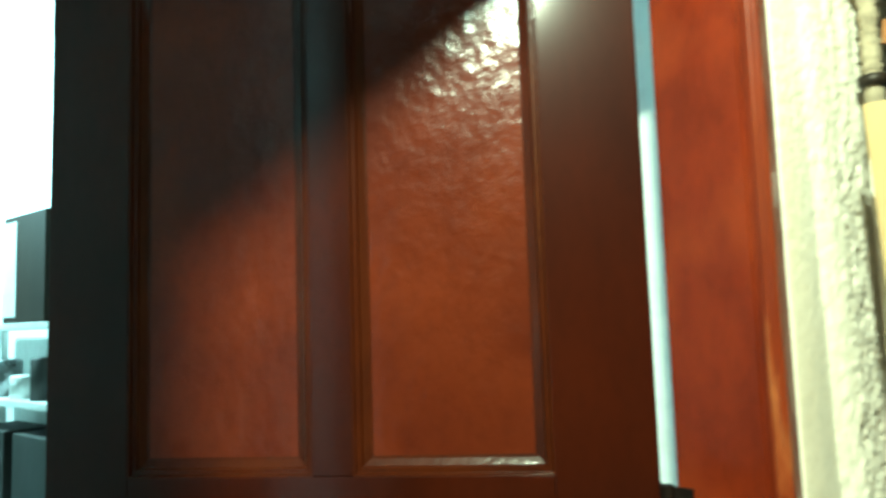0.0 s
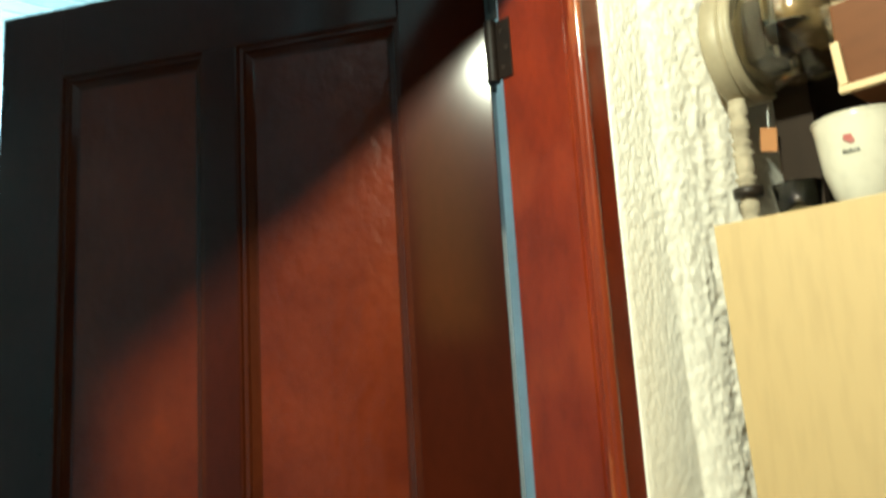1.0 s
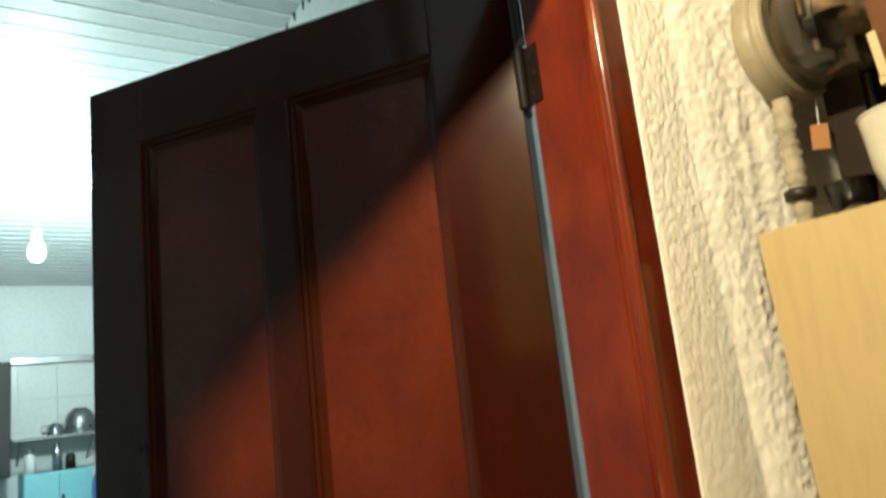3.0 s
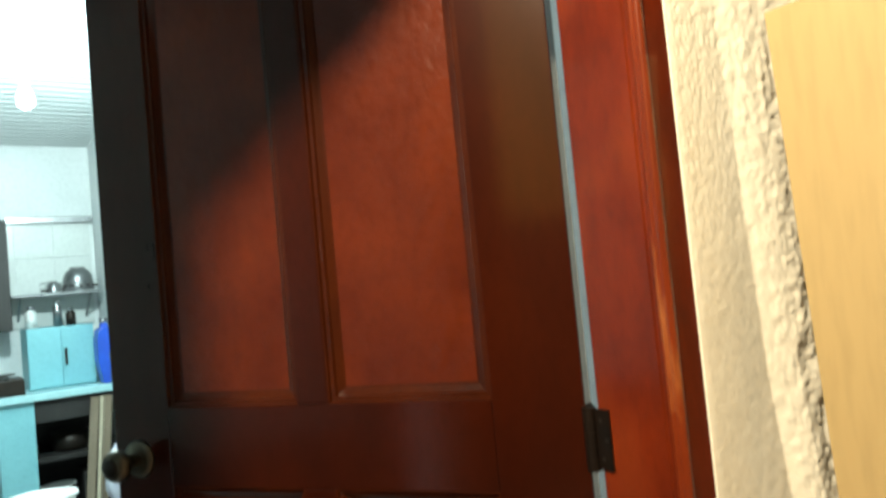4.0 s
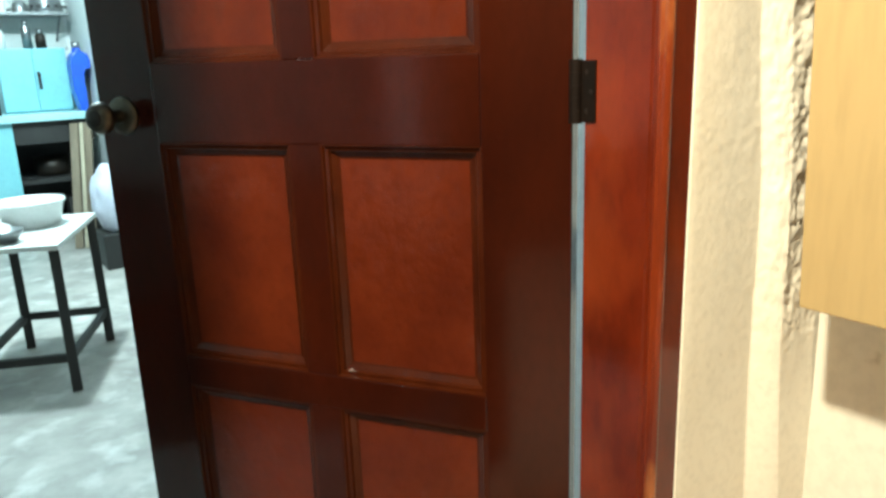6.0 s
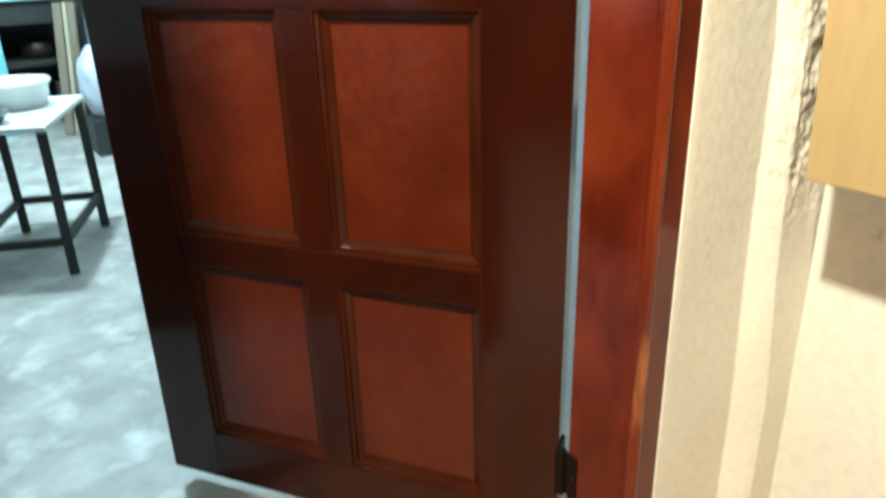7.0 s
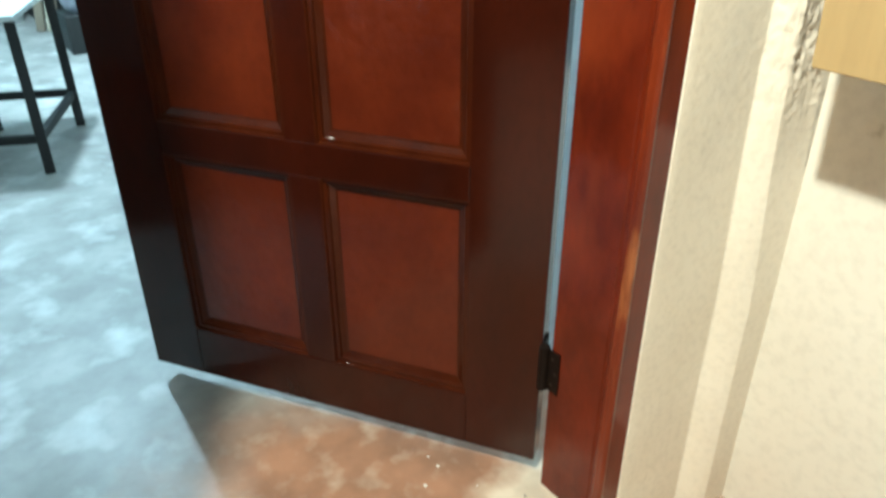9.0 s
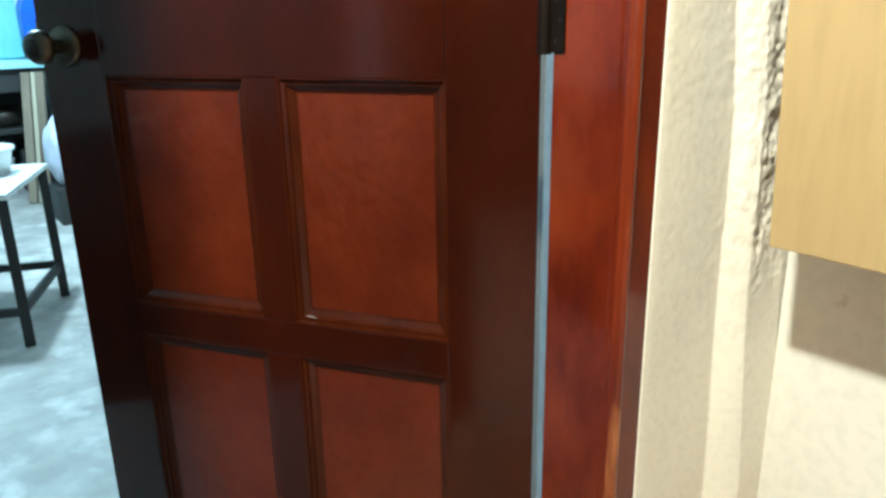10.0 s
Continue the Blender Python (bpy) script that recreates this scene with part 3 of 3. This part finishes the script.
def sack():
    bm = bmesh.new()
    bmesh.ops.create_icosphere(bm, subdivisions=6, radius=1)
    for v in bm.verts:
        n = v.co.normalized()
        warp = noise.noise(n * 2.2) * 0.9
        crease = 0.0
        for k, (f, amp) in enumerate(((2.6, 0.26), (5.0, 0.13), (9.0, 0.055))):
            crease += amp * (0.45 - abs(noise.noise((n.x * f + warp, n.y * f * 0.9 - warp, n.z * f * 0.7 + k * 5))))
        v.co = Vector((n.x * 0.11, n.y * 0.22, n.z * 0.13)) * (0.93 + crease)
    return bm


sk = tagged(finish("sack", sack(), SACK, smooth=True), "crumpled beige plastic sack on top of the wooden stand", "sack")
sk.location = (0.28, -0.275, LEDGE + 0.256 + 0.128)

# ---- lamps ----
def bulb(name, at, colour, strength, top):
    b = thing(name, "round glowing bulb hanging on a cord", "lamp", pose(*at))
    part("cord", rod((0, 0, 0.10), (0, 0, top - at[2]), 0.004, 8), WHITE, b)
    part("socket", lathe([(0.014, 0.055), (0.018, 0.06), (0.018, 0.10), (0.006, 0.105)], 18), WHITE, b, "", True)
    ob = part("glass_bulb", lathe([(0.0001, -0.045), (0.02, -0.04), (0.033, -0.02), (0.036, 0.0), (0.03, 0.025), (0.016, 0.05), (0.014, 0.056)], 24), glow(name + " glow", colour, strength), b, "", True)
    ob.visible_shadow = False


bulb("ceiling_bulb", COOL_AT, (0.80, 0.97, 1.0), 30, 2.83 - 0.056 * COOL_AT[1])
bulb("hanging_bulb", WARM_AT, (1.0, 0.82, 0.55), 20, 3.05)

# ---- kitchen things ----
counter = thing("kitchen_counter", "pale cyan counter on cyan legs", "counter")
part("worktop", box(-2.3, 0.235, 4.70, KY1 - 0.003, 0.80, 0.845, 0.004), CYAN_TOP, counter)
for x in (-2.25, -0.47):
    part("leg", box(x, x + 0.20, 4.74, KY1 - 0.01, 0.001, 0.80, 0.003), CYAN, counter, "cyan painted leg panel")
part("back_panel", box(-2.1, 0.20, KY1 - 0.06, KY1 - 0.02, 0.001, 0.80), DARK, counter, "dark recess board")
part("lower_shelf", box(-0.265, 0.20, 4.80, KY1 - 0.065, 0.40, 0.43), DARK, counter)
part("apron", box(-0.265, 0.20, 4.745, 4.77, 0.66, 0.7995), DARK, counter)

cab = thing("cyan_cabinet", "cyan painted cabinet standing on the counter", "cabinet")
part("body", box(-0.27, 0.13, 4.95, KY1 - 0.004, 0.8455, 1.245, 0.004), CYAN, cab)
for x0, x1, hx in ((-0.265, -0.072, -0.25), (-0.068, 0.125, -0.056)):
    d = part("door", box(x0, x1, 4.935, 4.9495, 0.855, 1.237, 0.003), CYAN, cab)
    if hx > -0.2:
        part("handle", box(hx, hx + 0.016, 4.915, 4.9345, 0.99, 1.10, 0.003), BLACK, d, "dark bar handle")

splash = thing("tiled_splashback", "glossy white tiled panel behind the shelf", "panel")
part("backing", box(-1.0, 0.21, KY1 - 0.014, KY1 - 0.002, 1.25, 1.97), KITCHEN_WALL, splash, "pale grout bed")
tile_mesh = None
for row in range(3):
    for col in range(5):
        if tile_mesh is None:
            first = part("tile", box(-0.1195, 0.1195, -0.004, 0.004, -0.1185, 0.1185, 0.0012), TILE, splash)
            tile_mesh = first.data
        else:
            first = new("tile", tile_mesh)
            first.parent = splash
        first.location = (-0.879 + 0.242 * col, KY1 - 0.0185, 1.370 + 0.240 * row)
rail = thing("wall_rail", "grey metal rail along the top of the tiled panel", "rail")
part("bar", box(-0.325, 0.23, KY1 - 0.06, KY1 - 0.0225, 1.975, 2.020, 0.003), STEEL, rail)
shelf = thing("wall_shelf", "thin grey wall shelf for pots", "shelf")
part("board", box(-0.325, 0.205, KY1 - 0.30, KY1 - 0.023, 1.455, 1.475, 0.002), STEEL, shelf)
for x in (-0.28, 0.15):
    part("bracket", bar((x, KY1 - 0.28, 1.453), (x, KY1 - 0.025, 1.30), 0.015, 0.006, 0.001), STEEL, shelf)


def upturned(at, r, h, name, label, holes):
    """A round pot drying upside down, with a rim, a foot ring and openings between its lugs."""
    p = thing(name, label, "pot", pose(*at))
    part("body", lathe([(r * 1.05, 0.0), (r * 1.05, 0.006), (r, 0.010), (r * 0.99, h * 0.35), (r * 0.90, h * 0.68), (r * 0.70, h * 0.90), (r * 0.46, h), (0.0001, h * 1.01),
                        (0.0001, h * 0.97), (r * 0.66, h * 0.86), (r * 0.94, h * 0.35), (r * 0.96, 0.0)], 36), STEEL, p, "dull grey dome", True)
    part("foot_ring", lathe([(r * 0.48, h * 0.98), (r * 0.48, h * 1.05), (r * 0.42, h * 1.05), (r * 0.42, h * 0.99)], 28), STEEL, p, "", True)
    for q in range(holes):
        a = math.radians(-150 + 120 * q / max(holes - 1, 1))
        part("opening", rod((r * 0.93 * math.cos(a), r * 0.93 * math.sin(a), h * 0.22), (r * 1.012 * math.cos(a), r * 1.012 * math.sin(a), h * 0.22), r * 0.13, 10), BLACK, p, "dark opening")
    for side in (-1, 1):
        part("side_handle", bar((side * r, -0.025, h * 0.25), (side * (r + 0.028), 0.0, h * 0.25), 0.010, 0.012, 0.002), BLACK, p)


upturned((0.092, KY1 - 0.16, 1.4755), 0.100, 0.160, "cooking_pot", "dull steel pot upside down on the shelf", 5)
upturned((-0.062, KY1 - 0.17, 1.4755), 0.050, 0.075, "small_pot", "small steel pot upside down on the shelf", 2)

for x, h, r, mat, lab in ((-0.22, 0.14, 0.035, WHITE, "white plastic jar standing on the cabinet"), (-0.06, 0.17, 0.028, STEEL, "steel flask standing on the cabinet"),
                          (0.02, 0.11, 0.032, BLACK, "dark jar standing on the cabinet")):
    j = thing("jar", lab, "jar", pose(x, 5.12, 1.2455), group="jars on the cabinet")
    part("body", lathe([(0.0001, 0), (r, 0), (r, h * 0.75), (r * 0.6, h * 0.88), (r * 0.6, h)], 20), mat, j, "", True)
    part("cap", lathe([(r * 0.66, h * 0.9), (r * 0.66, h + 0.01), (0.0001, h + 0.012)], 20), STEEL, j, "", True)

jug = thing("water_container", "blue plastic water container on the counter", "container", pose(0.172, 4.82, 0.8455))
jug_bm = prism([(-0.030, 0.0), (0.012, 0.0), (0.016, 0.13), (0.010, 0.17), (0.008, 0.23), (0.020, 0.265), (0.058, 0.262), (0.062, 0.31), (0.050, 0.35), (0.020, 0.372), (-0.020, 0.370), (-0.046, 0.345), (-0.056, 0.28), (-0.056, 0.14)], -0.075, 0.075)
jug_bm.transform(pose(0, 0, 0, 90, 0, 0))
bmesh.ops.bevel(jug_bm, geom=list(jug_bm.edges), offset=0.006, segments=2, affect="EDGES", profile=0.6)
part("body", jug_bm, BLUE, jug, "")
part("neck", lathe([(0.030, 0.366), (0.026, 0.378), (0.024, 0.395)], 18), BLUE, jug, "", True)
part("cap", lathe([(0.026, 0.396), (0.027, 0.40), (0.026, 0.432), (0.0001, 0.436)], 18), STEEL, jug, "grey screw cap", True)
tin = thing("dark_tin", "dark square tin behind the blue container", "tin", pose(0.190, 4.93, 0.8455))
part("body", box(-0.038, 0.038, -0.03, 0.05, 0.0, 0.215, 0.004), METER_BASE, tin)
part("lid", box(-0.039, 0.039, -0.031, 0.051, 0.2155, 0.25, 0.004), DARK, tin)

cook = thing("gas_stove", "dark gas stove on the counter", "stove", pose(-0.53, 4.90, 0.8455))
part("body", box(-0.22, 0.22, -0.15, 0.15, 0.0, 0.10, 0.006), BLACK, cook)
for x in (-0.1, 0.1):
    part("burner", lathe([(0.05, 0.10), (0.055, 0.115), (0.03, 0.12), (0.0001, 0.12)], 20, None, pose(x, 0, 0)), STEEL, cook)
    part("grate", box(x - 0.08, x + 0.08, -0.008, 0.008, 0.121, 0.133), BLACK, cook)

pail = thing("white_bucket", "white plastic bucket under the counter", "bucket", pose(-0.14, 4.95, 0.0005))
part("body", lathe([(0.0001, 0.0), (0.085, 0.0), (0.10, 0.22), (0.106, 0.225), (0.096, 0.225), (0.082, 0.004), (0.0001, 0.004)], 28), WHITE, pail, "", True)
dark_pot = thing("dark_pot", "sooty pot on the lower shelf of the counter", "pot", pose(-0.05, 5.0, 0.4305))
part("body", lathe([(0.0001, 0), (0.10, 0.0), (0.11, 0.03), (0.11, 0.12), (0.10, 0.12), (0.0001, 0.01)], 24), BLACK, dark_pot, "", True)
box_under = thing("storage_box", "dark box stored under the counter", "box", pose(0.10, 5.0, 0.0005))
part("body", box(-0.10, 0.10, -0.12, 0.12, 0, 0.28, 0.004), DARK, box_under)

for x, y, w, mat, lab in ((-0.035, 4.52, 0.05, PLANK, "weathered plank leaning on the counter"), (0.008, 4.50, 0.022, PLANK_PALE, "pale narrow batten leaning on the counter"),
                          (0.046, 4.53, 0.045, PLANK, "weathered plank leaning on the counter")):
    pl = tagged(finish("leaning_plank", bar((x, y, 0.004), (x + 0.105, 4.682, 0.775), w, 0.022), mat), lab, "plank", group="planks leaning on the counter")


def plastic_bag():
    bm = bmesh.new()
    bmesh.ops.create_icosphere(bm, subdivisions=4, radius=1)
    for v in bm.verts:
        n = v.co.normalized()
        v.co = Vector((n.x * 0.105, n.y * 0.12, n.z * 0.20)) * (1 + 0.12 * noise.noise(n * 2.5))
        v.co.z = max(v.co.z, -0.185)
    return bm


bag = tagged(finish("plastic_bag", plastic_bag(), BAG, smooth=True), "full lavender-white plastic bag on a low box", "bag")
bag.location = (0.085, 3.95, 0.385)
low = thing("low_crate", "low dark crate under the plastic bag", "crate", pose(0.07, 3.95, 0.0))
part("body", box(-0.08, 0.12, -0.12, 0.12, 0.001, 0.20, 0.004), DARK, low)

# added out of view, to keep the lit floor out of the door's reflection
chest = thing("unseen_dark_chest", "long dark low chest added out of view to darken the door's reflection", "chest", pose(-1.95, 1.20, 0.0))
part("body", box(-0.05, 0.72, -1.03, 0.95, 0.001, 0.46, 0.006), DARK, chest)
part("lid", box(-0.07, 0.74, -1.045, 0.97, 0.4605, 0.50, 0.006), DARK, chest)
part("hasp", box(0.7205, 0.728, -0.03, 0.03, 0.36, 0.455, 0.002), BLACK, chest)

# stool
stool = thing("stool", "small table with a white top and dark wooden legs", "table")
FEET = ((-0.455, 2.20), (-0.25, 2.65), (-0.53, 2.78), (-0.735, 2.33))
TOPS = ((-0.445, 2.30), (-0.235, 2.78), (-0.525, 2.90), (-0.735, 2.42))
TOPZ = 0.505
top_bm = prism([(-0.435, 2.26), (-0.205, 2.80), (-0.53, 2.95), (-0.76, 2.41)], TOPZ, TOPZ + 0.018)
part("tabletop", top_bm, WHITE, stool, "white laminate top")
for (fx, fy), (tx, ty) in zip(FEET, TOPS):
    part("leg", bar((fx, fy, 0.001), (tx, ty, TOPZ - 0.0005), 0.034, 0.034), DARK, stool)


def along(i, z):
    f = z / TOPZ
    return (FEET[i][0] * (1 - f) + TOPS[i][0] * f, FEET[i][1] * (1 - f) + TOPS[i][1] * f, z)


for i, j, z in ((0, 1, 0.125), (2, 3, 0.125), (0, 3, 0.12), (1, 2, 0.13)):
    part("stretcher", bar(along(i, z), along(j, z), 0.022, 0.030), DARK, stool)

tub = thing("white_tub", "white plastic tub on the small table", "tub", pose(-0.455, 2.72, TOPZ + 0.0185))
part("body", lathe([(0.0001, 0), (0.10, 0), (0.105, 0.004), (0.125, 0.085), (0.133, 0.088), (0.133, 0.098), (0.124, 0.098), (0.100, 0.006), (0.0001, 0.006)], 36), WHITE, tub, "", True)
cloth_bm = bmesh.new()
bmesh.ops.create_icosphere(cloth_bm, subdivisions=4, radius=1)
for v in cloth_bm.verts:
    n = v.co.normalized()
    v.co = Vector((n.x * 0.085, n.y * 0.07, max(n.z, -0.35) * 0.045)) * (1 + 0.35 * noise.noise(n * 2.4))
cloth_low = min(v.co.z for v in cloth_bm.verts)
cloth = tagged(finish("dish_cloth", cloth_bm, WHITE, smooth=True), "crumpled white cloth on the small table", "cloth")
cloth.location = (-0.625, 2.60, TOPZ + 0.018 - cloth_low)
bowl = thing("small_bowl", "small dark bowl on the table", "bowl", pose(-0.57, 2.44, TOPZ + 0.0185))
part("body", lathe([(0.0001, 0), (0.03, 0), (0.055, 0.03), (0.06, 0.045), (0.055, 0.045), (0.03, 0.006), (0.0001, 0.005)], 24), STEEL, bowl, "", True)

dark_cupboard = thing("wall_cabinet", "dark wall cabinet beside the tiled panel", "cabinet")
part("body", box(-0.95, -0.335, KY1 - 0.33, KY1 - 0.004, 1.24, 1.97, 0.004), DARK, dark_cupboard)
part("door", box(-0.945, -0.34, KY1 - 0.35, KY1 - 0.3305, 1.245, 1.965, 0.004), DARK, dark_cupboard)

rack = thing("dish_rack", "thin steel wire rack holding the pots on the shelf", "rack")
for z in (1.50, 1.54):
    part("wire", rod((-0.16, KY1 - 0.285, z), (0.20, KY1 - 0.285, z), 0.003, 6), STEEL, rack)
for q in range(12):
    x = -0.16 + 0.36 * q / 11
    part("wire", rod((x, KY1 - 0.285, 1.4755), (x, KY1 - 0.285, 1.54), 0.002, 6), STEEL, rack)

store = thing("storage_rack", "white metal storage rack standing against the kitchen wall", "rack")
RX0, RX1, RY0, RY1 = 0.02, 0.206, 2.02, 2.95
for x in (RX0, RX1 - 0.024):
    for y in (RY0, RY1 - 0.024):
        part("post", box(x, x + 0.024, y, y + 0.024, 0.001, 1.345, 0.002), WHITE, store)
for z in (0.30, 0.72, 1.085, 1.335):
    part("shelf", box(RX0 + 0.002, RX1 - 0.002, RY0 + 0.002, RY1 - 0.002, z, z + 0.022, 0.002), WHITE, store)
carton = thing("carton", "dark olive cardboard carton on the storage rack", "box", pose(0.10, 2.36, 1.3575))
part("body", box(-0.06, 0.09, -0.16, 0.17, 0, 0.36, 0.004), SHADE_BROWN, carton)
part("label", box(-0.0625, -0.0602, 0.06, 0.17, 0.02, 0.34), WHITE, carton, "plain white label")
for y, r, h, mat in ((2.15, 0.05, 0.09, STEEL), (2.30, 0.045, 0.13, DARK), (2.45, 0.05, 0.07, WHITE), (2.62, 0.05, 0.12, STEEL)):
    c = thing("canister", "small kitchen canister on the storage rack", "canister", pose(0.09, y, 1.1075), group="canisters on the rack")
    part("body", lathe([(0.0001, 0), (r, 0), (r, h), (r * 0.9, h + 0.006), (0.0001, h + 0.008)], 20), mat, c, "", True)
for y in (2.25, 2.62):
    c = thing("storage_crate", "dark plastic crate on the storage rack", "crate", pose(0.11, y, 0.7425), group="crates on the rack")
    part("body", box(-0.08, 0.08, -0.15, 0.15, 0, 0.26, 0.006), DARK, c)
collar = thing("pipe_collar", "dark metal collar round the conduit", "collar")
part("ring", lathe([(0.0145, 0), (0.018, 0.002), (0.018, 0.014), (0.0145, 0.016)], 18, None, pose(0.203, -0.076, 1.625) @ Matrix.Diagonal((1.1, 1.1, 1, 1))), BLACK, collar, "", True)


def edge_marks():
    """Ragged dark marks where the ceiling sheets meet the kitchen wall."""
    bm = bmesh.new()
    for y, z, r in ((1.215, 2.752, 0.010), (1.30, 2.728, 0.014), (1.315, 2.712, 0.009), (1.372, 2.742, 0.012), (1.40, 2.738, 0.016), (1.45, 2.736, 0.010), (1.52, 2.733, 0.011), (1.59, 2.730, 0.009)):
        pts = [(y + r * (1 + 0.5 * noise.noise((q, y * 9, 1))) * math.cos(q * 0.785) * 0.6, z + r * (1.4 + noise.noise((q, y * 7, 4))) * math.sin(q * 0.785)) for q in range(8)]
        mark = prism(pts, KX1 - 0.003, KX1 + 0.004)
        mark.transform(Matrix(((0, 0, 1, 0), (1, 0, 0, 0), (0, 1, 0, 0), (0, 0, 0, 1))))
        me = bpy.data.meshes.new("mark")
        mark.to_mesh(me)
        mark.free()
        bm.from_mesh(me)
    return bm


tagged(finish("wall_marks", edge_marks(), DARK), "ragged dark marks along the edge of the ceiling", "marks", kind="stuff")
# grey slanting band, built as a slim bar on the kitchen wall
tagged(finish("wall_band", bar((KX1 - 0.006, 1.06, 2.56), (KX1 - 0.006, 0.72, 2.46), 0.012, 0.055, 0.002), CEILING), "pale grey band slanting across the kitchen wall", "batten")


def grit():
    """Small chips of mortar lying round the foot of the door frame and along the wall."""
    bm = bmesh.new()
    for _ in range(70):
        if random.random() < 0.5:
            x, y = random.uniform(-0.34, -0.06), random.uniform(-0.05, 0.14)
        else:
            x = random.uniform(0.02, 0.23)
            y = -0.02 - 0.045 * (x > 0.145) - abs(random.gauss(0, 0.018))
        r = random.uniform(0.0008, 0.0028)
        res = bmesh.ops.create_icosphere(bm, subdivisions=1, radius=r)
        for v in res["verts"]:
            v.co = Vector((v.co.x * random.uniform(0.8, 1.5), v.co.y * random.uniform(0.8, 1.5), v.co.z * 0.6)) + Vector((x, y, r * 0.45 - (STEP if y < 0.0035 else 0)))
    return bm


tagged(finish("mortar_grit", grit(), GREY_BAR), "dark grit and mortar crumbs on the concrete floor", "grit", kind="stuff")


def chips():
    """Pale chips added as glints, scattered over the floor inside the doorway."""
    bm = bmesh.new()
    for _ in range(26):
        x, y, r = random.uniform(-0.50, -0.07), random.uniform(0.01, 0.34), random.uniform(0.0012, 0.0034)
        res = bmesh.ops.create_icosphere(bm, subdivisions=1, radius=r)
        for v in res["verts"]:
            v.co = Vector((v.co.x * random.uniform(0.8, 1.6), v.co.y * random.uniform(0.8, 1.6), v.co.z * 0.6)) + Vector((x, y, r * 0.45))
    return bm


# white colour and tiny shapes imitate sparkles on the floor
tagged(finish("glint_chips", chips(), WHITE), "pale chips added as glints on the worn reddish floor", "chips", kind="stuff")
